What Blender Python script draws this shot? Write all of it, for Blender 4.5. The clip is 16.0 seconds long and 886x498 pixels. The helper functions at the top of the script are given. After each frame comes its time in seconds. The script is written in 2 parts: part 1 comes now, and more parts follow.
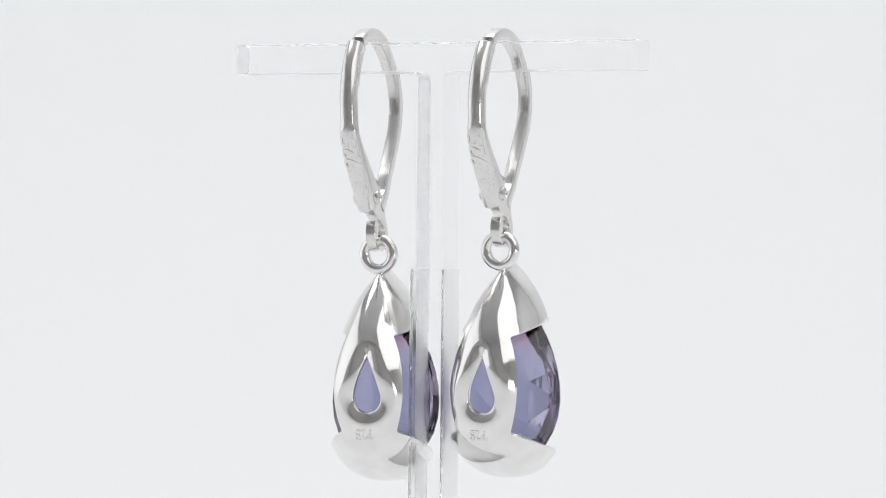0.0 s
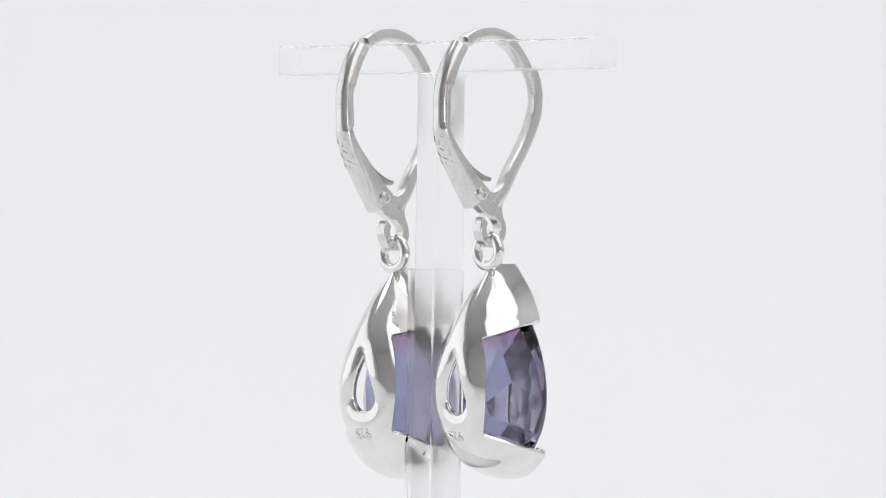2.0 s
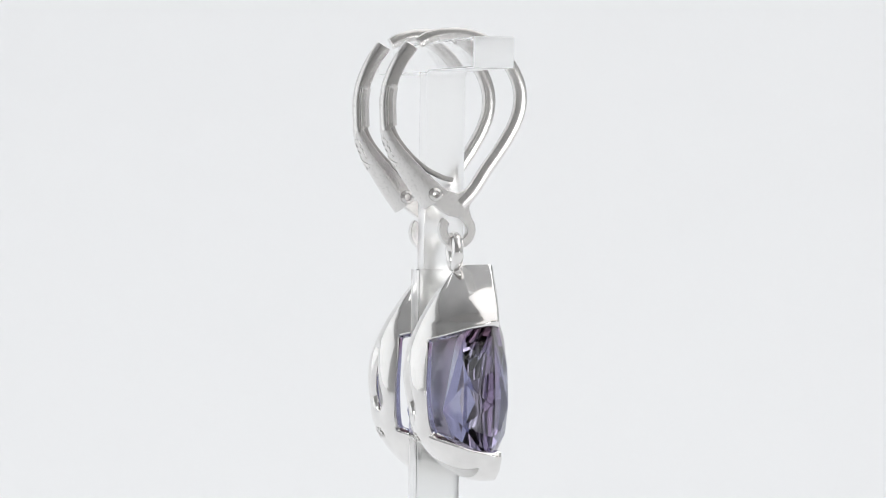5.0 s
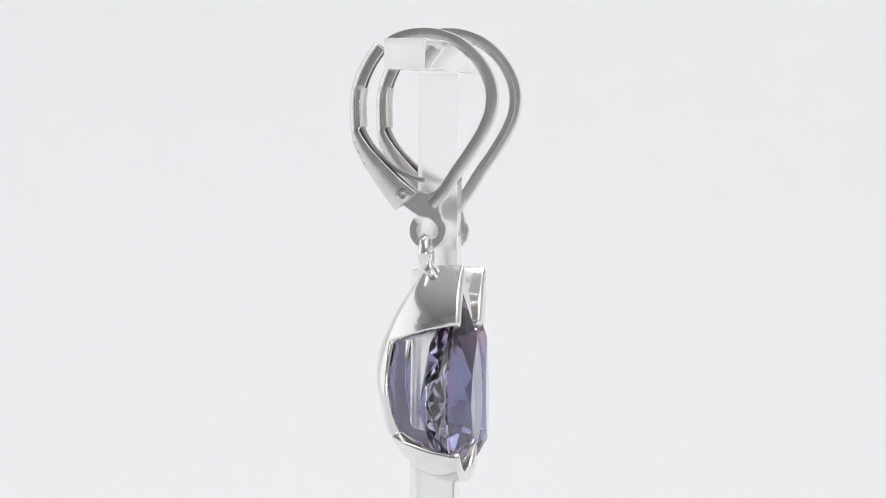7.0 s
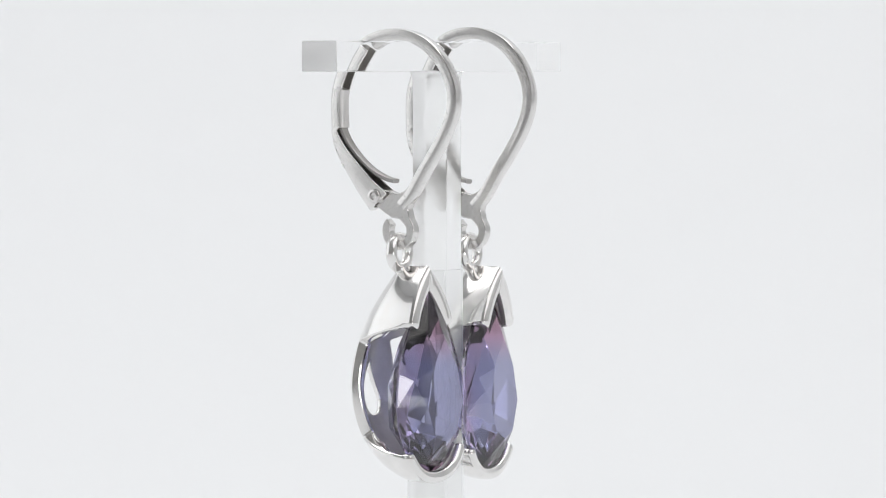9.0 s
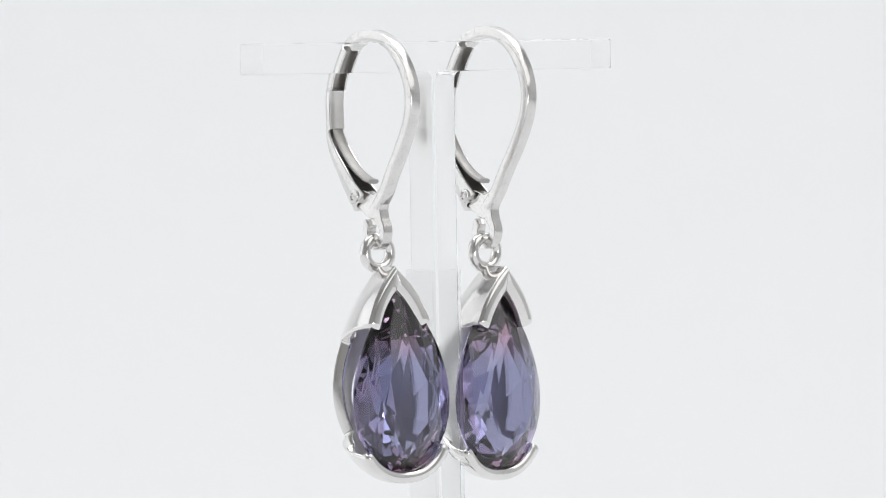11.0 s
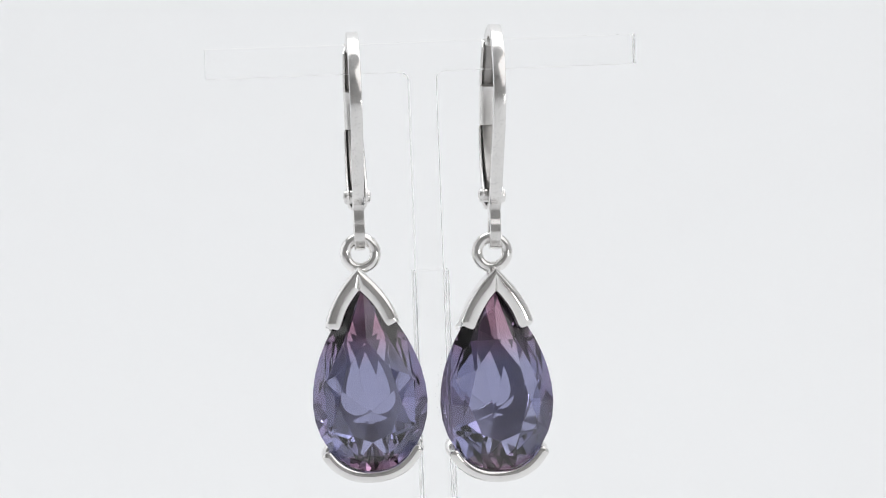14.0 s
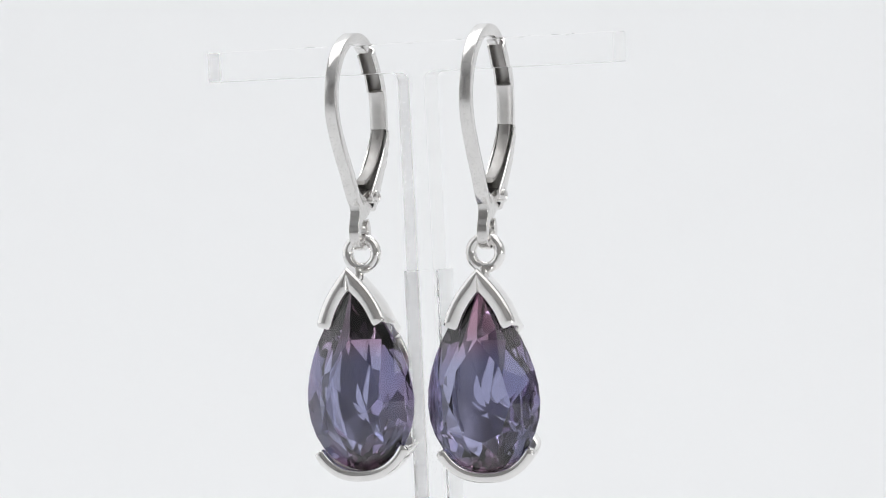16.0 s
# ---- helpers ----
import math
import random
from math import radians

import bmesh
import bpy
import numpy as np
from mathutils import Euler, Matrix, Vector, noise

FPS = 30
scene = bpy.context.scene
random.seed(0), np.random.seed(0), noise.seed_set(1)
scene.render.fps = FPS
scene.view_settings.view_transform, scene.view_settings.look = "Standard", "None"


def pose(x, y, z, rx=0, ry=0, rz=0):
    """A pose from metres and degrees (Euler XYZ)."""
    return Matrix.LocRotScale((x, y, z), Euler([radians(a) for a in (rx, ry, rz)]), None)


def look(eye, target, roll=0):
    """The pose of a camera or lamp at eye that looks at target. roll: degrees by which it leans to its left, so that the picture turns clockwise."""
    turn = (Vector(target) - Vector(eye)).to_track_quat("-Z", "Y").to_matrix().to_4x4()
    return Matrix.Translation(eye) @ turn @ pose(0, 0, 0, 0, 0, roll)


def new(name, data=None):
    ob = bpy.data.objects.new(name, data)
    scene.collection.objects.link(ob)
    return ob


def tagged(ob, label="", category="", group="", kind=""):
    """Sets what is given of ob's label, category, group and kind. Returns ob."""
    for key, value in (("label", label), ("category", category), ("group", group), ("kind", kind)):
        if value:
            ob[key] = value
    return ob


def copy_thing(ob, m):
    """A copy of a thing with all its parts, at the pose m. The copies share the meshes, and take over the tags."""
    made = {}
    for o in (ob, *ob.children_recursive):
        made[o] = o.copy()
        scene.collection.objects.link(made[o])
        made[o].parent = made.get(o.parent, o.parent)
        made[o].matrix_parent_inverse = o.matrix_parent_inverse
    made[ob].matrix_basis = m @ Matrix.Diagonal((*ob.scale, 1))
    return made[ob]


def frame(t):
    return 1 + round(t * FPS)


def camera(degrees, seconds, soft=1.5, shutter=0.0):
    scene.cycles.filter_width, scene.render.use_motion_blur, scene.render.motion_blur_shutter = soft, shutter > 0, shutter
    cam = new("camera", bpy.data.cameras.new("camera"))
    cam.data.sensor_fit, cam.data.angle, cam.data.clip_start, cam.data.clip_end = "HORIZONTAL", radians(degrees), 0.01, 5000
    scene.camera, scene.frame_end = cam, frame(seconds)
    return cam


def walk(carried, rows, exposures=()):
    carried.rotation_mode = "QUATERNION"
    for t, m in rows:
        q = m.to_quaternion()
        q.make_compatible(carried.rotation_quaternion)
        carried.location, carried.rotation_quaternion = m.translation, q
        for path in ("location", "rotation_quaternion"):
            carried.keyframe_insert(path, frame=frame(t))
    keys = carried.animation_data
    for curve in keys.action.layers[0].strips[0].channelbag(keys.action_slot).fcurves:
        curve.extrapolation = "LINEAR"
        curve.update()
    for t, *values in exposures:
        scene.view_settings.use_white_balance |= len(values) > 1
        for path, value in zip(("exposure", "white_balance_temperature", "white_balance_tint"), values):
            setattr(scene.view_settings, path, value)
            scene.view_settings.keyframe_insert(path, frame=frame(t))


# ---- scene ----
# Camera: a long lens on a tripod, still for the whole clip.
cam = camera(9.957, 16.0, soft=1.0)
EYE = pose(0, -0.34884, 0, 89.905, 0, -0.133) @ pose(0, 0, 0, 0, 0, -1.151)
walk(cam, [(0, EYE), (16, EYE)], exposures=[(0, 0.0), (16, 0.0)])

MM = 0.001
START, SPEED = 162.31, -11.116      # degrees, degrees a second of the turning plate


def turned(t):
    return pose(0, 0, 0, 0, 0, START + SPEED * t)


# ---- world and lights ----
world = bpy.data.worlds.new("studio")
scene.world = world
world.use_nodes = True
world.node_tree.nodes["Background"].inputs[0].default_value = (0.9, 0.95, 1.0, 1)
world.node_tree.nodes["Background"].inputs[1].default_value = 0.02


def softbox(name, eye, target, sx, sy, watts, colour):
    data = bpy.data.lights.new(name, "AREA")
    data.shape, data.size, data.size_y, data.energy, data.color = "RECTANGLE", sx, sy, watts, colour
    ob = new(name, data)
    ob.matrix_world = look(eye, target)
    return ob


# Unseen overhead lamp, added to brighten the paper behind the stand.
softbox("added_backdrop_light", (0, 0.22, 0.66), (0, 0.30, 0), 0.95, 0.5, 3.02, (0.98, 0.99, 1.0))
softbox("softbox_key", (0.42, -0.37, 0.56), (0, 0, 0.0), 0.75, 0.75, 1.68, (1.0, 0.985, 0.98))
# Unseen fill from the left, added to brighten the silver.
softbox("added_fill_light", (-0.66, 0.05, 0.2), (0, 0, 0.0), 0.8, 0.6, 0.80, (0.96, 0.985, 1.0))
softbox("desk_lamp", (0.36, -0.48, -0.025), (0, 0, -0.012), 0.12, 0.07, 0.21, (1.0, 1.0, 1.0))


# ---- materials ----
def material(name):
    m = bpy.data.materials.new(name)
    m.use_nodes = True
    return m, m.node_tree.nodes, m.node_tree.links, m.node_tree.nodes["Principled BSDF"]


def noise_node(nodes, links, scale, detail=3.0):
    co = nodes.new("ShaderNodeTexCoord")
    n = nodes.new("ShaderNodeTexNoise")
    n.inputs["Scale"].default_value, n.inputs["Detail"].default_value = scale, detail
    links.new(co.outputs["Object"], n.inputs["Vector"])
    return n


def ramp(nodes, links, source, stops):
    r = nodes.new("ShaderNodeValToRGB")
    el = r.color_ramp.elements
    while len(el) < len(stops):
        el.new(0.5)
    for e, (pos, col) in zip(el, stops):
        e.position, e.color = pos, (*col, 1)
    links.new(source, r.inputs[0])
    return r


def silver(name, rough, colour, bump, speck, pits=1.0):
    """Polished sterling silver: fine waviness from polishing, a little tarnish and small pits."""
    m, nodes, links, b = material(name)
    b.inputs["Metallic"].default_value = 1.0
    n1 = noise_node(nodes, links, 700, 2)
    r = ramp(nodes, links, n1.outputs["Fac"], [(0.35, tuple(c * 0.93 for c in colour)), (0.65, colour)])
    n2 = noise_node(nodes, links, 2600, 4)
    n3 = noise_node(nodes, links, 6000, 3)
    pit = ramp(nodes, links, n3.outputs["Fac"], [(0.0, (1, 1, 1)), (0.56, (1, 1, 1)), (0.66, (pits, pits, pits))])
    mul = nodes.new("ShaderNodeMix")
    mul.data_type, mul.blend_type = "RGBA", "MULTIPLY"
    mul.inputs[0].default_value = 1.0
    links.new(r.outputs[0], mul.inputs[6])
    links.new(pit.outputs[0], mul.inputs[7])
    links.new(mul.outputs[2], b.inputs["Base Color"])
    rr = nodes.new("ShaderNodeMapRange")
    rr.inputs[1].default_value, rr.inputs[2].default_value = 0.45, 0.75
    rr.inputs[3].default_value, rr.inputs[4].default_value = rough, rough + speck
    links.new(n2.outputs["Fac"], rr.inputs[0])
    links.new(rr.outputs[0], b.inputs["Roughness"])
    bp = nodes.new("ShaderNodeBump")
    bp.inputs["Strength"].default_value, bp.inputs["Distance"].default_value = bump, 0.00003
    links.new(n2.outputs["Fac"], bp.inputs["Height"])
    links.new(bp.outputs[0], b.inputs["Normal"])
    return m


SILVER = silver("polished_silver", 0.09, (0.92, 0.905, 0.89), 0.04, 0.05)
# Darker silver: shade inside the lever channel and on its spring, painted as colour.
SILVER_SHADED = silver("shaded_silver", 0.36, (0.45, 0.435, 0.42), 0.3, 0.2)
SILVER_INSIDE = silver("brushed_silver", 0.42, (0.80, 0.785, 0.77), 0.25, 0.15)
SILVER_WORN = silver("worn_silver", 0.19, (0.845, 0.83, 0.815), 0.03, 0.05, 0.86)


def gem_material():
    """Colour-change stone: violet-blue body, wine-red zone towards the tip; inner light is painted in."""
    m, nodes, links, b = material("violet_gemstone")
    b.inputs["Transmission Weight"].default_value = 1.0
    b.inputs["IOR"].default_value = 1.76
    b.inputs["Roughness"].default_value = 0.0
    co = nodes.new("ShaderNodeTexCoord")
    xyz = nodes.new("ShaderNodeSeparateXYZ")
    links.new(co.outputs["Object"], xyz.inputs[0])
    def band(source, a, b, top):
        z = nodes.new("ShaderNodeMapRange")
        z.interpolation_type = "SMOOTHSTEP"
        z.inputs[1].default_value, z.inputs[2].default_value = a, b
        z.inputs[3].default_value, z.inputs[4].default_value = 0.0, top
        links.new(source, z.inputs[0])
        return z

    # dim light returned to the front is painted as a darker crown; pavilion paler
    pale = band(xyz.outputs[1], -0.00015, 0.0001, 1.0)
    body = nodes.new("ShaderNodeMix")
    body.data_type = "RGBA"
    links.new(pale.outputs[0], body.inputs[0])
    body.inputs[6].default_value = (0.205, 0.213, 0.395, 1)
    body.inputs[7].default_value = (0.46, 0.46, 0.62, 1)
    across = nodes.new("ShaderNodeMath")
    across.operation = "ABSOLUTE"
    links.new(xyz.outputs[0], across.inputs[0])
    # wine tint at tip, foot and rim paints in the stone's long light paths
    tip = band(xyz.outputs[2], -0.0066, -0.0036, 0.8)
    foot = band(xyz.outputs[2], -0.0122, -0.0136, 0.5)
    rim = band(across.outputs[0], 0.0026, 0.0038, 0.25)
    m1 = nodes.new("ShaderNodeMath")
    m1.operation = "MAXIMUM"
    links.new(tip.outputs[0], m1.inputs[0])
    links.new(foot.outputs[0], m1.inputs[1])
    zone = nodes.new("ShaderNodeMath")
    zone.operation = "MAXIMUM"
    links.new(m1.outputs[0], zone.inputs[0])
    links.new(rim.outputs[0], zone.inputs[1])
    mix = nodes.new("ShaderNodeMix")
    mix.data_type = "RGBA"
    links.new(zone.outputs[0], mix.inputs[0])
    links.new(body.outputs[2], mix.inputs[6])
    mix.inputs[7].default_value = (0.53, 0.235, 0.33, 1)
    links.new(mix.outputs[2], b.inputs["Base Color"])
    return m


GEM = gem_material()


def acrylic(name, rough, colour, clear=1.0, ior=1.12):
    m, nodes, links, b = material(name)
    b.inputs["Transmission Weight"].default_value = clear
    b.inputs["IOR"].default_value = ior
    b.inputs["Base Color"].default_value = (*colour, 1)
    n = noise_node(nodes, links, 900, 3)
    rr = nodes.new("ShaderNodeMapRange")
    rr.inputs[1].default_value, rr.inputs[2].default_value = 0.4, 0.7
    rr.inputs[3].default_value, rr.inputs[4].default_value = rough, rough + 0.06
    links.new(n.outputs["Fac"], rr.inputs[0])
    links.new(rr.outputs[0], b.inputs["Roughness"])
    return m


ACRYLIC = acrylic("clear_acrylic", 0.0, (1.0, 1.0, 1.0))
SLEEVE_EDGE = acrylic("sleeve_acrylic_edge", 0.30, (0.99, 0.992, 0.99), 0.96, 1.12)
ACRYLIC_EDGE = acrylic("sawn_acrylic_edge", 0.5, (0.995, 0.995, 0.99), 0.97, 1.12)


def paper(name, colour, dark):
    m, nodes, links, b = material(name)
    n = noise_node(nodes, links, 6, 4)
    r = ramp(nodes, links, n.outputs["Fac"], [(0.3, dark), (0.7, colour)])
    links.new(r.outputs[0], b.inputs["Base Color"])
    b.inputs["Roughness"].default_value = 0.9
    n2 = noise_node(nodes, links, 900, 2)
    bp = nodes.new("ShaderNodeBump")
    bp.inputs["Strength"].default_value, bp.inputs["Distance"].default_value = 0.05, 0.0002
    links.new(n2.outputs["Fac"], bp.inputs["Height"])
    links.new(bp.outputs[0], b.inputs["Normal"])
    return m


PAPER = paper("white_paper", (0.858, 0.863, 0.871), (0.84, 0.846, 0.855))
SURROUND = paper("light_grey_surround", (0.70, 0.70, 0.70), (0.66, 0.66, 0.66))
GREY = paper("grey_surround", (0.60, 0.59, 0.58), (0.56, 0.55, 0.54))


# ---- mesh helpers ----
def finish(name, bm, mat, sharp=38.0):
    bmesh.ops.recalc_face_normals(bm, faces=bm.faces[:])
    lim = radians(sharp)
    for f in bm.faces:
        f.smooth = True
    for e in bm.edges:
        if len(e.link_faces) == 2 and e.calc_face_angle(0.0) > lim:
            e.smooth = False
    me = bpy.data.meshes.new(name)
    bm.to_mesh(me)
    bm.free()
    for mm in (mat if isinstance(mat, (list, tuple)) else [mat]):
        me.materials.append(mm)
    return me


def part(name, bm, mat, parent, label="", sharp=38.0, bevel=0.0):
    ob = new(name, finish(name, bm, mat, sharp))
    ob.parent = parent
    if bevel:
        mod = ob.modifiers.new("worn_edges", "BEVEL")
        mod.width, mod.segments, mod.limit_method, mod.angle_limit = bevel * MM, 2, "ANGLE", radians(35)
    if label:
        tagged(ob, label)
    return ob


def spline(points, n):
    """Smooth curve through points (Catmull-Rom), n samples."""
    p = [np.array(q, float) for q in points]
    p = [2 * p[0] - p[1]] + p + [2 * p[-1] - p[-2]]
    out = []
    for k in range(n):
        u = k / (n - 1) * (len(p) - 3)
        i = min(int(u), len(p) - 4)
        s = u - i
        a, b, c, d = p[i:i + 4]
        out.append(0.5 * (2 * b + (c - a) * s + (2 * a - 5 * b + 4 * c - d) * s * s + (3 * b - a - 3 * c + d) * s ** 3))
    return np.array(out)


def sweep(path, profile, scale=None):
    """Sweeps closed profiles of (across x, along the outward normal) along a path in the y-z plane. Millimetres."""
    bm = bmesh.new()
    rings = []
    n = len(path)
    for i, q in enumerate(path):
        d = path[min(i + 1, n - 1)] - path[max(i - 1, 0)]
        d = d / np.linalg.norm(d)
        nor = np.array([d[1], -d[0]])
        sx, sn = scale(i / (n - 1)) if scale else (1, 1)
        rings.append([bm.verts.new((a * sx * MM, (q[0] + nor[0] * b * sn) * MM, (q[1] + nor[1] * b * sn) * MM)) for a, b in profile])
    m = len(profile)
    for r0, r1 in zip(rings, rings[1:]):
        for j in range(m):
            bm.faces.new((r0[j], r0[(j + 1) % m], r1[(j + 1) % m], r1[j]))
    bm.faces.new(rings[0])
    bm.faces.new(rings[-1][::-1])
    return bm


def rounded(w, h, r, k=3):
    """Rounded rectangle, centred."""
    out = []
    for cx, cy, a0 in ((w / 2 - r, h / 2 - r, 0), (-w / 2 + r, h / 2 - r, 90), (-w / 2 + r, -h / 2 + r, 180), (w / 2 - r, -h / 2 + r, 270)):
        for i in range(k):
            a = radians(a0 + 90 * i / (k - 1))
            out.append((cx + r * math.cos(a), cy + r * math.sin(a)))
    return out


def plate(outline, x0, x1, holes=()):
    """A flat plate with an outline in the y-z plane, between x0 and x1. Millimetres."""
    bm = bmesh.new()
    vs = [bm.verts.new((x0 * MM, y * MM, z * MM)) for y, z in outline]
    f = bm.faces.new(vs)
    g = bmesh.ops.extrude_face_region(bm, geom=[f])
    bmesh.ops.translate(bm, vec=((x1 - x0) * MM, 0, 0), verts=[v for v in g["geom"] if isinstance(v, bmesh.types.BMVert)])
    return bm


def torus(centre, axis_mat, R, r, n=48, m=14, squash=1.0, arc=(0, 360)):
    bm = bmesh.new()
    rings = []
    closed = abs(arc[1] - arc[0]) >= 359.9
    for i in range(n if closed else n + 1):
        a = radians(arc[0] + (arc[1] - arc[0]) * i / n)
        ring = []
        for j in range(m):
            b = 2 * math.pi * j / m
            q = Vector(((R + r * math.cos(b)) * math.cos(a), (R + r * math.cos(b)) * math.sin(a), r * squash * math.sin(b)))
            ring.append(bm.verts.new((Vector(centre) + axis_mat @ q) * MM))
        rings.append(ring)
    pairs = list(zip(rings, rings[1:])) + ([(rings[-1], rings[0])] if closed else [])
    for r0, r1 in pairs:
        for j in range(m):
            bm.faces.new((r0[j], r0[(j + 1) % m], r1[(j + 1) % m], r1[j]))
    if not closed:
        bm.faces.new(rings[0])
        bm.faces.new(rings[-1][::-1])
    return bm


def lathe_pin(x0, x1, y, z, r):
    """A riveted pin along x with domed ends."""
    bm = bmesh.new()
    prof = [(x0 + 0.05, 0.02), (x0 + 0.02, r * 0.42), (x0 - 0.10, r * 0.55), (x0 - 0.03, r * 0.92), (x0 + 0.06, r), (x1 - 0.06, r), (x1 + 0.03, r * 0.92), (x1 + 0.10, r * 0.55), (x1 - 0.02, r * 0.42), (x1 - 0.05, 0.02)]
    rings = [[bm.verts.new((x * MM, (y + q * math.cos(2 * math.pi * j / 20)) * MM, (z + q * math.sin(2 * math.pi * j / 20)) * MM)) for j in range(20)] for x, q in prof]
    for r0, r1 in zip(rings, rings[1:]):
        for j in range(20):
            bm.faces.new((r0[j], r0[(j + 1) % 20], r1[(j + 1) % 20], r1[j]))
    bm.faces.new(rings[0])
    bm.faces.new(rings[-1])
    return bm


def lettering(name, text, size, depth, mat, parent, m, bend=None, label=""):
    """Raised characters; bend moves each vertex from the flat text plane (millimetres) to its place."""
    cu = bpy.data.curves.new(name, "FONT")
    cu.body, cu.size, cu.extrude, cu.resolution_u = text, size * MM, depth * MM, 3
    cu.align_x, cu.align_y = "CENTER", "CENTER"
    cu.offset = 0.028 * size * MM
    tmp = bpy.data.objects.new(name, cu)
    scene.collection.objects.link(tmp)
    me = bpy.data.meshes.new_from_object(tmp.evaluated_get(bpy.context.evaluated_depsgraph_get()))
    bpy.data.objects.remove(tmp)
    if bend:
        for v in me.vertices:
            v.co = Vector(bend(v.co.x / MM, v.co.y / MM, v.co.z / MM)) * MM
    else:
        me.transform(m)
    me.materials.append(mat)
    ob = new(name, me)
    ob.parent = parent
    if label:
        tagged(ob, label)
    return ob


# ---- the studio ----
def sweep_backdrop():
    """White paper: a floor that curves up into a back wall."""
    prof = [(-1.0, -0.066), (0.25, -0.066)]
    for i in range(1, 13):
        a = radians(90 * i / 12)
        prof.append((0.25 + 0.25 * math.sin(a), -0.066 + 0.25 * (1 - math.cos(a))))
    prof.append((0.5, 0.75))
    bm = bmesh.new()
    rows = [[bm.verts.new((x, y, z)) for x in (-0.75, 0.75)] for y, z in prof]
    for a, b in zip(rows, rows[1:]):
        bm.faces.new((a[0], a[1], b[1], b[0]))
    g = bmesh.ops.extrude_face_region(bm, geom=bm.faces[:])
    bmesh.ops.translate(bm, vec=(0, 0.004, -0.004), verts=[v for v in g["geom"] if isinstance(v, bmesh.types.BMVert)])
    ob = new("backdrop", finish("backdrop", bm, PAPER))
    return tagged(ob, "seamless white paper sweep behind the jewellery stand", "backdrop", kind="structure")


def slab(name, lo, hi, mat, label):
    bm = bmesh.new()
    bmesh.ops.create_cube(bm, size=1)
    for v in bm.verts:
        v.co = Vector([lo[k] if v.co[k] < 0 else hi[k] for k in range(3)])
    return tagged(new(name, finish(name, bm, mat)), label, "wall", kind="structure")


sweep_backdrop()
# Walls and ceiling stand out of view, added as grey for the silver to reflect.
slab("wall_west", (-0.80, -1.0, -0.072), (-0.755, 0.52, 0.75), SURROUND, "unseen grey wall added for the silver to reflect")
slab("wall_east", (0.755, -1.0, -0.072), (0.80, 0.52, 0.75), SURROUND, "unseen grey wall added for the silver to reflect")
slab("ceiling", (-0.80, -1.0, 0.755), (0.80, 0.52, 0.80), SURROUND, "unseen grey ceiling added for the silver to reflect")
slab("wall_south", (-0.80, -1.06, -0.072), (0.80, -1.005, 0.80), GREY, "unseen grey wall behind the camera, added for reflections")


# ---- the stand ----
STAND = pose(-0.65 * MM, -1.0 * MM, 13.62 * MM, 1.8, -1.1, -3.9)
BAR, BARH, THICK, STEM = 29.4, 2.05, 2.75, 1.95


def build_stand():
    root = new("jewellery_stand")
    tagged(root, "clear acrylic T-shaped earring display stand on white paper", "display stand")
    # T-shaped sheet: bar and stem in one outline with rounded inner corners
    s, r = STEM / 2, 0.55
    xo = 0.12
    pts = [(-BAR / 2, 0), (-BAR / 2, -BARH)]
    for i in range(7):
        a = radians(90 * i / 6)
        pts.append((xo - s - r + r * math.sin(a), -BARH - r + r * math.cos(a)))
    pts += [(xo - s, -55), (xo + s, -55)]
    for i in range(7):
        a = radians(90 - 90 * i / 6)
        pts.append((xo + s + r - r * math.sin(a), -BARH - r + r * math.cos(a)))
    pts += [(BAR / 2, -BARH), (BAR / 2, 0)]
    chip = random.Random(5)
    pts += [(BAR / 2 - BAR * (i + chip.uniform(-0.4, 0.4)) / 90, chip.uniform(-0.05, 0.015)) for i in range(1, 90)]
    bm = bmesh.new()
    f = bm.faces.new([bm.verts.new((x * MM, -THICK / 2 * MM, z * MM)) for x, z in pts])
    g = bmesh.ops.extrude_face_region(bm, geom=[f])
    bmesh.ops.translate(bm, vec=(0, THICK * MM, 0), verts=[v for v in g["geom"] if isinstance(v, bmesh.types.BMVert)])
    bm.normal_update()
    for f in bm.faces:
        f.material_index = 0 if abs(f.normal.y) > 0.9 else 1
    part("t_bar", bm, [ACRYLIC, ACRYLIC_EDGE], root, "clear acrylic T-bar with sawn matt edges", bevel=0.08)
    # square sleeve into which the stem is pushed
    bm = bmesh.new()
    a0, b0, wall = STEM / 2 + 0.27, THICK / 2 + 0.13, 0.20
    z0, z1 = -15.6, -79.5
    outer = [(xo + 0.05 + sx * a0, sy * b0 + 0.22) for sx, sy in ((-1, -1), (1, -1), (1, 1), (-1, 1))]
    inner = [(xo + 0.05 + sx * (a0 - wall), sy * (b0 - 0.09) + 0.22) for sx, sy in ((-1, -1), (1, -1), (1, 1), (-1, 1))]
    vo = [[bm.verts.new((x * MM, y * MM, z * MM)) for x, y in outer] for z in (z0, z1)]
    vi = [[bm.verts.new((x * MM, y * MM, z * MM)) for x, y in inner] for z in (z0, z1)]
    for k in range(4):
        j = (k + 1) % 4
        bm.faces.new((vo[0][k], vo[0][j], vo[1][j], vo[1][k]))
        bm.faces.new((vi[0][k], vi[1][k], vi[1][j], vi[0][j]))
        bm.faces.new((vo[0][k], vi[0][k], vi[0][j], vo[0][j]))
        bm.faces.new((vo[1][k], vo[1][j], vi[1][j], vi[1][k]))
    bm.normal_update()
    for f in bm.faces:
        f.material_index = 1 if abs(f.normal.z) > 0.9 or abs(f.normal.x) > 0.9 else 0
    part("sleeve", bm, [ACRYLIC, SLEEVE_EDGE], root, "clear acrylic sleeve round the stem", bevel=0.06)
    return root


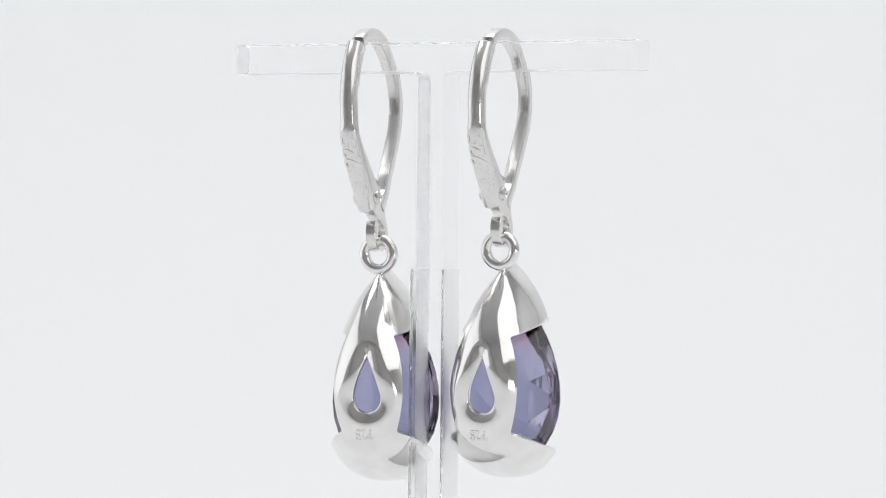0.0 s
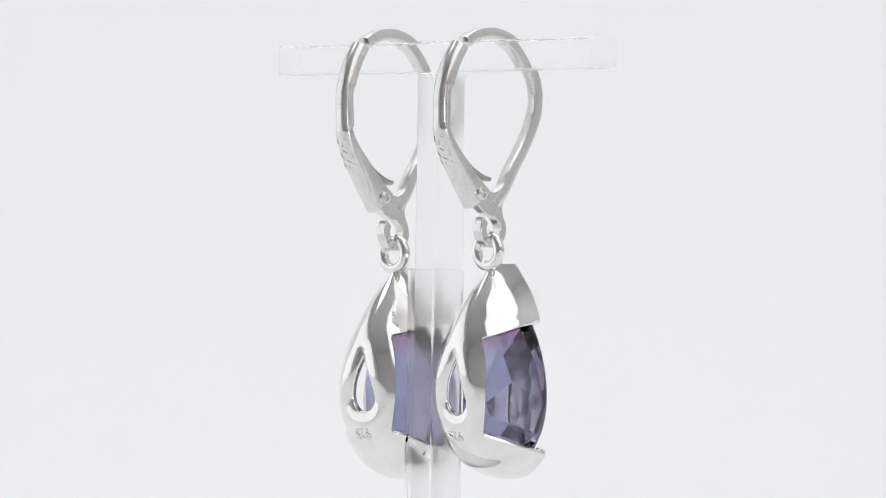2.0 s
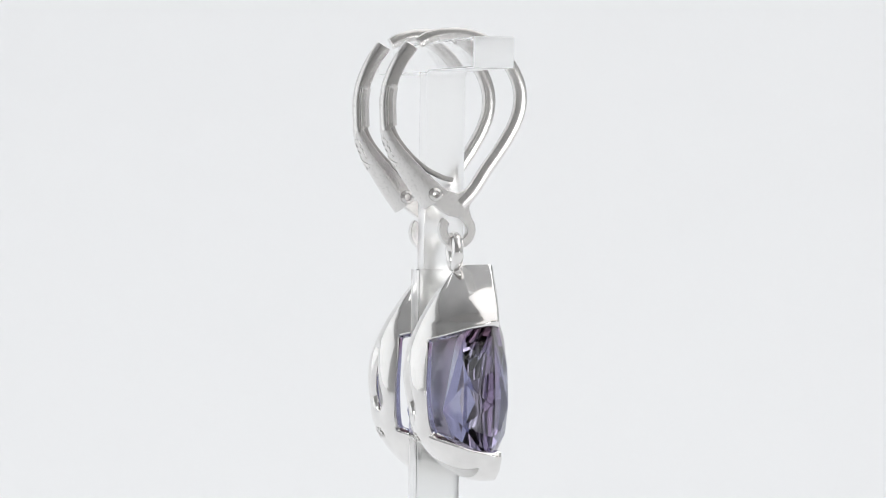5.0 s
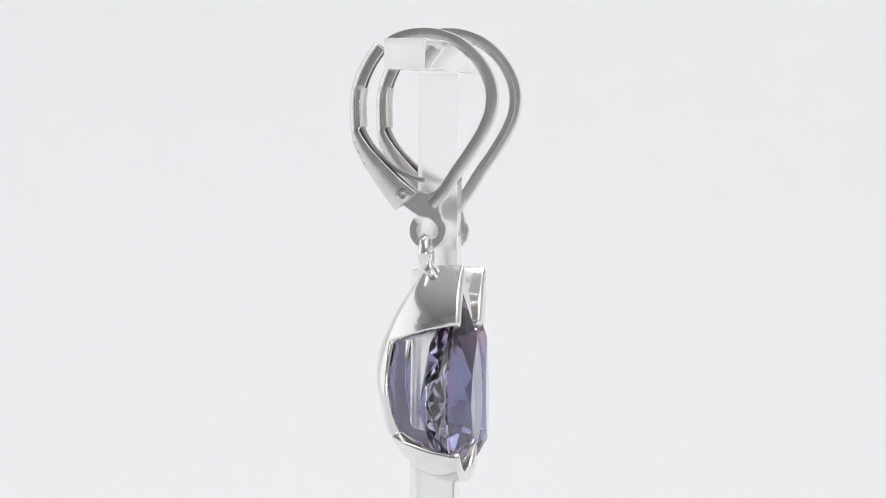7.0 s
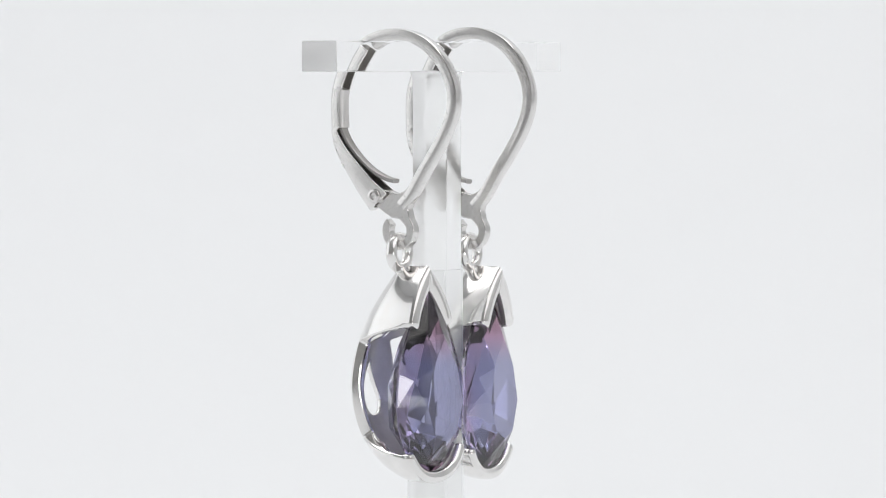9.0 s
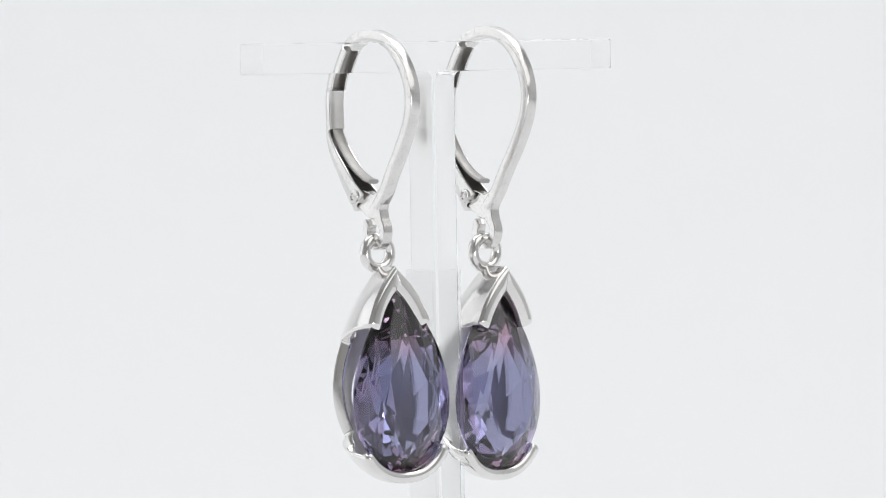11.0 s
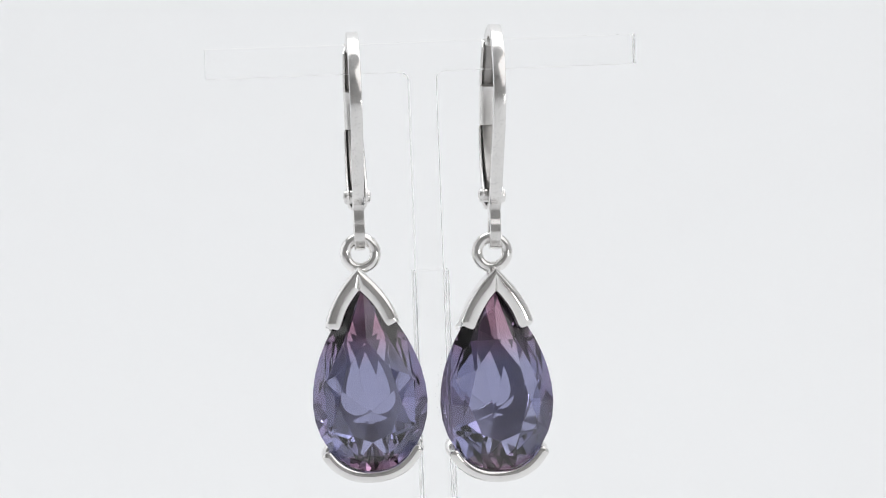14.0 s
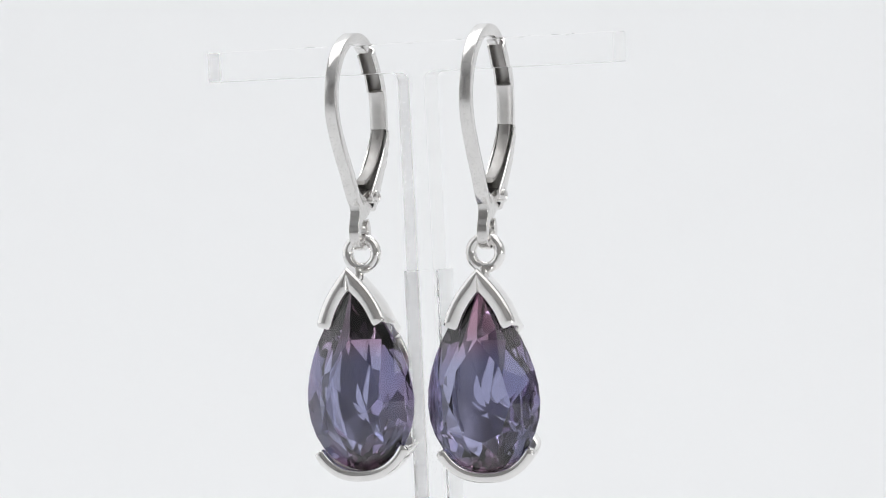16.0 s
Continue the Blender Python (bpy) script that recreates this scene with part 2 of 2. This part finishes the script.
# ---- the earring ----
# x across, y backwards, z up; the tip of the front chevron is the origin. h: height over the stone's widest level.
H0 = -9.0


def stone_half(h):
    return 3.91 * (1 - (h / 8.05) ** 2) if h > 0 else 3.91 * math.sqrt(max(0, 1 - (h / 4.65) ** 2))


FOOT, TIP = 5.42, 9.3


def shell_half(h):
    if h > 0:
        k = min(1.0, h / 4.0)
        shoulder = 0.2 * math.sin(math.pi * (h - 5.6) / (TIP - 5.6)) if h > 5.6 else 0.0
        return (3.97 - 0.10 * k * k * (3 - 2 * k)) * max(0.0, 1 - (h / TIP) ** (2 + 0.05 * k)) + shoulder
    k = min(1.0, -h / 3.0)
    return (3.97 + 0.24 * k * k * (3 - 2 * k)) * max(0.0, 1 - (-h / FOOT) ** 2.3) ** (1 / 2.3)


def depth(h):
    """Depth of the shell behind the stone's edge: deepest a little above the widest level."""
    if h < 1.3:
        return 5.58 * max(0.0, 1 - ((1.3 - h) / (FOOT + 1.3)) ** 1.85) ** 0.54
    return 5.58 - 3.88 * ((h - 1.3) / 7.9) ** 1.85


BOX = 2.12


def shell_point(phi, h):
    """phi: 0 at one front edge, pi at the other; a little past both for the straight lip."""
    w, d = shell_half(h), depth(h)
    over = -phi if phi < 0 else (phi - math.pi if phi > math.pi else 0)
    p = min(max(phi, 0), math.pi)
    lip = 0.56 if h > 2 else 0.42
    # boxier than an ellipse: the back is nearly flat
    c, q = math.cos(p), math.sin(p)
    k = (abs(c) ** BOX + q ** BOX) ** (-1 / BOX)
    return Vector((w * c * k, d * q * k - over * lip / 0.2, h))


def smax(a, b, k):
    t = max(0.0, min(1.0, 0.5 + 0.5 * (a - b) / k))
    return b + (a - b) * t + k * t * (1 - t)


def drop_outline():
    out = []
    for k in range(301):
        u = k / 300
        out.append((1.22 * (1 - u ** 1.45), 0.1 + 3.15 * u))
    for k in range(1, 121):
        a = math.pi / 2 * (1 - k / 120)
        out.insert(0, (1.22 * math.sin(a), 0.1 - 1.22 * math.cos(a)))
    return np.array(out)


DROP = drop_outline()


def drop_sdf(x, h):
    """Distance outside the teardrop opening in the back, negative inside."""
    x = abs(x)
    d = float(np.sqrt(np.min((DROP[:, 0] - x) ** 2 + (DROP[:, 1] - h) ** 2)))
    inside = -1.12 < h < 3.25 and x < float(np.interp(h, DROP[:, 1], DROP[:, 0]))
    return -d if inside else d


def shell_mask(q):
    y = max(q.y, 0.0)
    cap = q.z - (5.62 - 1.25 * y / 4.6)
    cup = (-3.55 + 1.55 * y / 4.7) - q.z
    spine = min(2.46 - 0.06 * (q.z - 0.8) ** 2 - abs(q.x), q.y - 1.0)
    g = smax(smax(cap, cup, 0.12), spine, 0.2)
    if q.y > 1.0:
        g = min(g, drop_sdf(q.x, q.z))
    return g


def build_shell():
    n_phi, n_h = 100, 170
    phis = [-0.2 + (math.pi + 0.4) * i / n_phi for i in range(n_phi + 1)]
    hs = [-FOOT + (TIP + FOOT - 0.002) * (0.5 - 0.5 * math.cos(math.pi * j / n_h)) * 1.0 for j in range(n_h + 1)]
    P = [[shell_point(a, h) for h in hs] for a in phis]
    G = [[shell_mask(q) for q in row] for row in P]
    # normals by differences
    N = [[None] * (n_h + 1) for _ in phis]
    for i in range(n_phi + 1):
        for j in range(n_h + 1):
            du = P[min(i + 1, n_phi)][j] - P[max(i - 1, 0)][j]
            dv = P[i][min(j + 1, n_h)] - P[i][max(j - 1, 0)]
            nn = du.cross(dv)
            N[i][j] = nn.normalized() if nn.length > 1e-9 else Vector((0, 0, -1))
            if N[i][j].dot(P[i][j] - Vector((0, 0.5, P[i][j].z * 0.5))) < 0:
                N[i][j].negate()
    outer, inner = [], []

    def thick(q):
        # heavy at the lip and in the spine, hollowed out round the stone
        lip, back = (1.15 if q.z > 3 else 0.82), 0.82
        a = min(1.0, max(0.0, (q.y + 0.2) / 0.3))
        b = min(1.0, max(0.0, (q.y - 1.2) / 1.0))
        return lip + (0.40 - lip) * a + (back - 0.40) * b

    cache = {}

    def add(q, nor):
        t = thick(q)
        o = q.copy()
        if q.y > 1.0:
            s = drop_sdf(q.x, q.z)
            k = max(0.0, 1 - s / 0.8)
            o = q - nor * 0.36 * k * (0.6 + 0.4 * k)
        inn = q - nor * t
        if q.z > 5 and (q.x * inn.x < 0 or abs(q.x) < 1e-6):
            inn.x = 0.0
        outer.append(o)
        inner.append(inn)
        return len(outer) - 1

    seam = set()

    def corner(i, j):
        if (i, j) not in cache:
            cache[i, j] = add(P[i][j], N[i][j])
            if j in (0, n_h):
                seam.add(cache[i, j])
        return cache[i, j]

    def cut(a, b):
        key = (a, b) if a < b else (b, a)
        if key not in cache:
            (i0, j0), (i1, j1) = key
            s = G[i0][j0] / (G[i0][j0] - G[i1][j1])
            s = min(max(s, 0.02), 0.98)
            cache[key] = add(P[i0][j0].lerp(P[i1][j1], s), N[i0][j0].lerp(N[i1][j1], s).normalized())
        return cache[key]

    faces = []
    for i in range(n_phi):
        for j in range(n_h):
            c = [(i, j), (i + 1, j), (i + 1, j + 1), (i, j + 1)]
            inside = [G[a][b] > 0 for a, b in c]
            if not any(inside):
                continue
            poly = []
            for k in range(4):
                if inside[k]:
                    poly.append(corner(*c[k]))
                if inside[k] != inside[(k + 1) % 4]:
                    poly.append(cut(c[k], c[(k + 1) % 4]))
            if len(poly) > 2:
                faces.append(poly)
    count = {}
    for f in faces:
        for a, b in zip(f, f[1:] + f[:1]):
            count[a, b] = count.get((a, b), 0) + 1
    edges = [(a, b) for a, b in count if (b, a) not in count and not (a in seam and b in seam)]
    push = {}
    for a, b in edges:
        d = outer[b] - outer[a]
        nor = (outer[a] - inner[a])
        o = d.cross(nor)
        if o.length > 1e-12:
            o.normalize()
            push[a] = push.get(a, Vector()) + o
            push[b] = push.get(b, Vector()) + o
    bm = bmesh.new()
    off = Vector((0, 0, H0))
    vo = [bm.verts.new((q + off) * MM) for q in outer]
    vi = [bm.verts.new((q + off) * MM) for q in inner]
    for f in faces:
        if len(set(f)) > 2:
            bm.faces.new([vo[k] for k in f])
            bm.faces.new([vi[k] for k in reversed(f)]).material_index = 1
    steps = [0.08, 0.25, 0.5, 0.75, 0.92]
    walls = {}
    for a in push:
        d = push[a].normalized() if push[a].length > 1e-9 else Vector()
        walls[a] = [vo[a]] + [bm.verts.new((outer[a].lerp(inner[a], s) + d * (0.27 - 0.18 * min(1.0, max(0.0, outer[a].y / 1.4))) * math.sqrt(1 - (2 * s - 1) ** 2) + off) * MM) for s in steps] + [vi[a]]
    for a, b in edges:
        if a in walls and b in walls:
            for k in range(len(steps) + 1):
                bm.faces.new((walls[a][k], walls[a][k + 1], walls[b][k + 1], walls[b][k]))
    bmesh.ops.remove_doubles(bm, verts=bm.verts[:], dist=4e-6)
    return bm


def build_stone(n=8):
    """A pear brilliant: table, stars, kites, girdle facets, pavilion mains and halves."""
    y0 = -0.05

    def rim(a, k=1.0, cz=-0.1):
        # distance to the outline from the centre along angle a (0 is the tip)
        lo, hi = 0.0, 9.0
        s, c = abs(math.sin(a)), math.cos(a)
        for _ in range(40):
            m = (lo + hi) / 2
            if -4.65 < m * c < 8.05 and m * s <= stone_half(m * c):
                lo = m
            else:
                hi = m
        return math.sin(a) * lo * k, (math.cos(a) * lo - cz) * k + cz

    def ang(u):
        # closer facets towards the tip and the round end
        return u - 0.22 * math.sin(2 * u)

    step = 2 * math.pi / n
    bm = bmesh.new()

    def v(x, y, h):
        return Vector((x, y, h + H0)) * MM

    G0 = [rim(ang(k * step / 2)) for k in range(2 * n)]
    T = [rim(ang(k * step), 0.55) for k in range(n)]
    M = [rim(ang((k + 0.5) * step), 0.80) for k in range(n)]
    A = [rim(ang((k + 0.5) * step), 0.65, -0.4) for k in range(n)]
    top, mid, low, cul = y0 - 1.32, y0 - 0.74, y0 + 1.78, y0 + 2.75
    c = v(0, cul, -0.7)
    polys = [[v(x, top, h) for x, h in T]]
    up, dn = -0.07, 0.07
    for k in range(n):
        t0, t1, m0, mp = T[k], T[(k + 1) % n], M[k], M[k - 1]
        g0, gm, g1 = G0[2 * k], G0[2 * k + 1], G0[(2 * k + 2) % (2 * n)]
        ga, gb = rim(ang((k + 0.25) * step)), rim(ang((k + 0.75) * step))
        # crown: star, kite in two halves, upper girdle facets
        polys.append([v(t0[0], top, t0[1]), v(m0[0], mid, m0[1]), v(t1[0], top, t1[1])])
        polys.append([v(t0[0], top, t0[1]), v(mp[0], mid, mp[1]), v(g0[0], y0 + up, g0[1])])
        polys.append([v(t0[0], top, t0[1]), v(g0[0], y0 + up, g0[1]), v(m0[0], mid, m0[1])])
        for trio in ((g0, ga, gm), (gm, gb, g1)):
            polys.append([v(m0[0], mid, m0[1])] + [v(g[0], y0 + up, g[1]) for g in trio])
        for a, b in ((g0, ga), (ga, gm), (gm, gb), (gb, g1)):
            polys.append([v(a[0], y0 + up, a[1]), v(a[0], y0 + dn, a[1]), v(b[0], y0 + dn, b[1]), v(b[0], y0 + up, b[1])])
        # pavilion: lower girdle facets, a steep row, the flat mains round the culet
        a0, ap = A[k], A[k - 1]
        for trio in ((gm, ga, g0), (g1, gb, gm)):
            polys.append([v(a0[0], low, a0[1])] + [v(g[0], y0 + dn, g[1]) for g in trio])
        polys.append([v(g0[0], y0 + dn, g0[1]), v(a0[0], low, a0[1]), v(ap[0], low, ap[1])])
        polys.append([v(ap[0], low, ap[1]), c, v(a0[0], low, a0[1])])
    for poly in polys:
        bm.faces.new([bm.verts.new(q) for q in poly])
    bmesh.ops.remove_doubles(bm, verts=bm.verts[:], dist=1e-6)
    bmesh.ops.recalc_face_normals(bm, faces=bm.faces[:])
    return bm


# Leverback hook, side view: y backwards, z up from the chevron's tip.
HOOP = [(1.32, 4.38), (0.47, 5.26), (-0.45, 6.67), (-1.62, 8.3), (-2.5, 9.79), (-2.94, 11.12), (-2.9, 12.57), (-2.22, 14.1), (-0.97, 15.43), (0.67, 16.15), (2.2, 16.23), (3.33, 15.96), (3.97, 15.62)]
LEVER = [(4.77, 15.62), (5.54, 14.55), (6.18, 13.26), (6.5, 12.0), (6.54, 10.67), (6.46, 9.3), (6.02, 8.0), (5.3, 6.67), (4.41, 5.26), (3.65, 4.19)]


def build_earring():
    root = new("earring")
    tagged(root, "polished silver leverback drop earring with violet pear-cut stone", "earring", "pair of earrings")
    setting = part("setting", build_shell(), [SILVER, SILVER_INSIDE], root, "polished silver pear-shaped half-bezel setting", sharp=50)
    me = part("gemstone", build_stone(), GEM, root, "faceted violet-blue pear-cut gemstone", sharp=1.0)
    # ring on the tip, facing front
    part("bail_ring", torus((0, 1.75, 1.2), Euler((radians(90), 0, 0)).to_matrix(), 1.02, 0.39), SILVER, root)
    part("solder_joint", torus((0, 1.65, 0.02), Euler((0, 0, 0)).to_matrix(), 0.12, 0.24, 20, 10), SILVER, root)
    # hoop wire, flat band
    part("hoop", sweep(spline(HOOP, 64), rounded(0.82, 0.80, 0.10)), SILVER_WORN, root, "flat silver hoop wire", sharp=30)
    # base plate and lower eye
    out = [(-0.01, 5.6), (0.51, 4.88), (0.75, 4.11), (0.63, 3.58)]
    c = (1.6, 2.67)
    for i in range(25):
        a = radians(38 - 262 * i / 24)
        out.append((c[0] - 1.27 * math.cos(a), c[1] + 1.27 * math.sin(a)))
    for i in range(21):
        a = radians(-218 + 262 * i / 20)
        out.append((c[0] - 0.68 * math.cos(a), c[1] + 0.68 * math.sin(a)))
    out += [(1.48, 3.5), (2.12, 3.62), (2.68, 3.96), (3.17, 4.34), (3.93, 4.88), (3.81, 5.41), (3.17, 5.6), (2.28, 5.41), (1.52, 5.18), (0.92, 5.41), (0.35, 6.02)]
    part("hook_plate", plate(out, -0.37, 0.37), SILVER_WORN, root, bevel=0.06)
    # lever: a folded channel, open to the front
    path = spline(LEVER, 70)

    def prof(w, d, t):
        a, b, out, inn, r = w / 2, d / 2, [], [], 0.62
        for i in range(6):
            q = radians(90 * i / 5)
            out.append((-a + r - r * math.cos(q), b - r + r * math.sin(q)))
            inn.append((-a + r - (r - t) * math.cos(q), b - r + (r - t) * math.sin(q)))
        out = [(-a, -b)] + out
        inn = [(-a + t, -b)] + inn
        return out + [(-x, y) for x, y in reversed(out)] + [(-x, y) for x, y in inn] + [p for p in reversed(inn)]

    def taper(u):
        if u < 0.27:
            return 0.80 + 0.10 * u, 0.95
        if u < 0.52:
            return 0.78, 0.80
        return 0.86 + 0.10 * min(1, (u - 0.52) * 4), 0.62 + 1.35 * min(1.0, (u - 0.52) / 0.46)

    base = prof(1.52, 1.0, 0.2)
    k = len(base)
    bm = bmesh.new()
    rings = []
    n = len(path)
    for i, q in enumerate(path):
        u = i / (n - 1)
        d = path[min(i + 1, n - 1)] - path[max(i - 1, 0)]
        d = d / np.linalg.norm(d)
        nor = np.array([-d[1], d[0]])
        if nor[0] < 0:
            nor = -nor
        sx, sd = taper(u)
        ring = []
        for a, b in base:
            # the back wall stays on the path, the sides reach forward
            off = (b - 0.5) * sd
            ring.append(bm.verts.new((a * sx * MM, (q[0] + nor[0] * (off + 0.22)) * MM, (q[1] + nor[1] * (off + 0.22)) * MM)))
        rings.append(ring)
    for r0, r1 in zip(rings, rings[1:]):
        for j in range(k):
            f = bm.faces.new((r0[j], r0[(j + 1) % k], r1[(j + 1) % k], r1[j]))
            # inner faces take the darker silver that paints the channel's shade
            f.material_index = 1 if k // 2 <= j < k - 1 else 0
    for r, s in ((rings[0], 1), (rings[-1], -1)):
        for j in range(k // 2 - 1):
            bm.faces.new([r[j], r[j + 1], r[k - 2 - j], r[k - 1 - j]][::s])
    lever = part("lever", bm, [SILVER_WORN, SILVER_SHADED], root, "folded silver lever with raised hallmark", sharp=35, bevel=0.05)
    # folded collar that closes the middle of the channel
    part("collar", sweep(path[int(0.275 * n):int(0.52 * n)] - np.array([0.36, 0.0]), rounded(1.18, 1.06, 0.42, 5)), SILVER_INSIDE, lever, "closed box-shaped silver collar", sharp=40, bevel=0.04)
    # spring tongue inside the channel
    tongue = [(5.98, 12.57), (6.02, 11.05), (5.9, 9.68), (5.1, 8.3), (3.81, 7.01), (2.6, 6.32), (1.84, 6.1)]
    part("spring", sweep(spline(tongue, 40), rounded(0.80, 0.30, 0.12)), SILVER_SHADED, root, bevel=0.0)
    y, z = (3.17, 5.1)
    part("rivet", lathe_pin(-0.84, 0.84, y, z, 0.48), SILVER_WORN, root)

    # hallmark on the back of the cup, upside down as stamped
    def on_cup(x, yy, zz):
        x, h = x + 0.28, -2.35 - yy
        y = depth(h) * max(0.0, 1 - abs(x / shell_half(h)) ** BOX) ** (1 / BOX)
        return (x, y + zz, h + H0)

    lettering("hallmark", "925", 0.92, 0.07, SILVER_WORN, setting, None, on_cup, "raised 925 hallmark")

    def on_lever(x, yy, zz):
        u = 0.655 - x / 13.2
        i = u * (n - 1)
        k = int(i)
        q = path[k] + (path[k + 1] - path[k]) * (i - k)
        d = path[k + 1] - path[k]
        d = d / np.linalg.norm(d)
        nor = np.array([-d[1], d[0]])
        if nor[0] < 0:
            nor = -nor
        # follow the rounded back of the channel
        side = min(0.55, max(0.0, abs(yy) - 0.09))
        up = 0.20 - 0.62 + math.sqrt(0.62 ** 2 - side ** 2) + zz
        return (yy, q[0] + nor[0] * up, q[1] + nor[1] * up)

    lettering("hallmark", "925", 1.6, 0.085, SILVER_WORN, lever, None, on_lever, "raised 925 hallmark")
    return root


stand = build_stand()
earring = build_earring()
EAR_B = pose(-5.15 * MM, -1.75 * MM, -1.97 * MM, 0, -1.1, -4.2)
EAR_A = pose(4.15 * MM, -2.48 * MM, -2.08 * MM, 0.5, 0.9, -2.3)
second = copy_thing(earring, EAR_A)
# drops, settings and stones hang askew by amounts that fit the camera's view
HANG = (
    (earring, pose(-0.12 * MM, -0.2 * MM, 0, 0, -2.5, -1.8), pose(0.14 * MM, -0.2 * MM, 0, 0, -1.5, -1.8), 2.2),
    (second, pose(-0.12 * MM, -0.10 * MM, -0.07 * MM, 3.4, -1.5, 4.3), pose(-0.25 * MM, -0.10 * MM, -0.07 * MM, 3.4, -2.1, 4.3), -3.0),
)
for thing, hold, swing, lean in HANG:
    # hook heights are scaled apart to fit the camera's view
    tall = Matrix.Diagonal((1, 1, 0.978 if thing is earring else 1.013, 1))
    set_off = pose(0.12 * MM, -0.15 * MM, 0) if thing is earring else pose(0, -0.1 * MM, 0)
    for ob in thing.children:
        if ob.name.split(".")[0] in ("hoop", "lever", "spring"):
            ob.matrix_basis = set_off @ pose(0, 0, 4.5 * MM) @ tall @ pose(0, 0, -4.5 * MM)
        if ob.name.split(".")[0] in ("hook_plate", "rivet"):
            ob.matrix_basis = set_off
        if ob.name.split(".")[0] in ("setting", "solder_joint"):
            ob.matrix_basis = hold
        if ob.name.split(".")[0] == "bail_ring":
            ob.matrix_basis = pose((0.15 if thing is earring else -0.15) * MM, -0.15 * MM, 0)
        if ob.name.split(".")[0] == "gemstone":
            ob.matrix_basis = swing @ pose(0, 0, -9 * MM, lean, 0, 0) @ pose(0, 0, 9 * MM)


# ---- what turns ----
def motions():
    times = [0.5 * k for k in range(33)]
    for thing, home in ((stand, STAND), (earring, EAR_B), (second, EAR_A)):
        walk(thing, [(t, turned(t) @ home) for t in times])


motions()
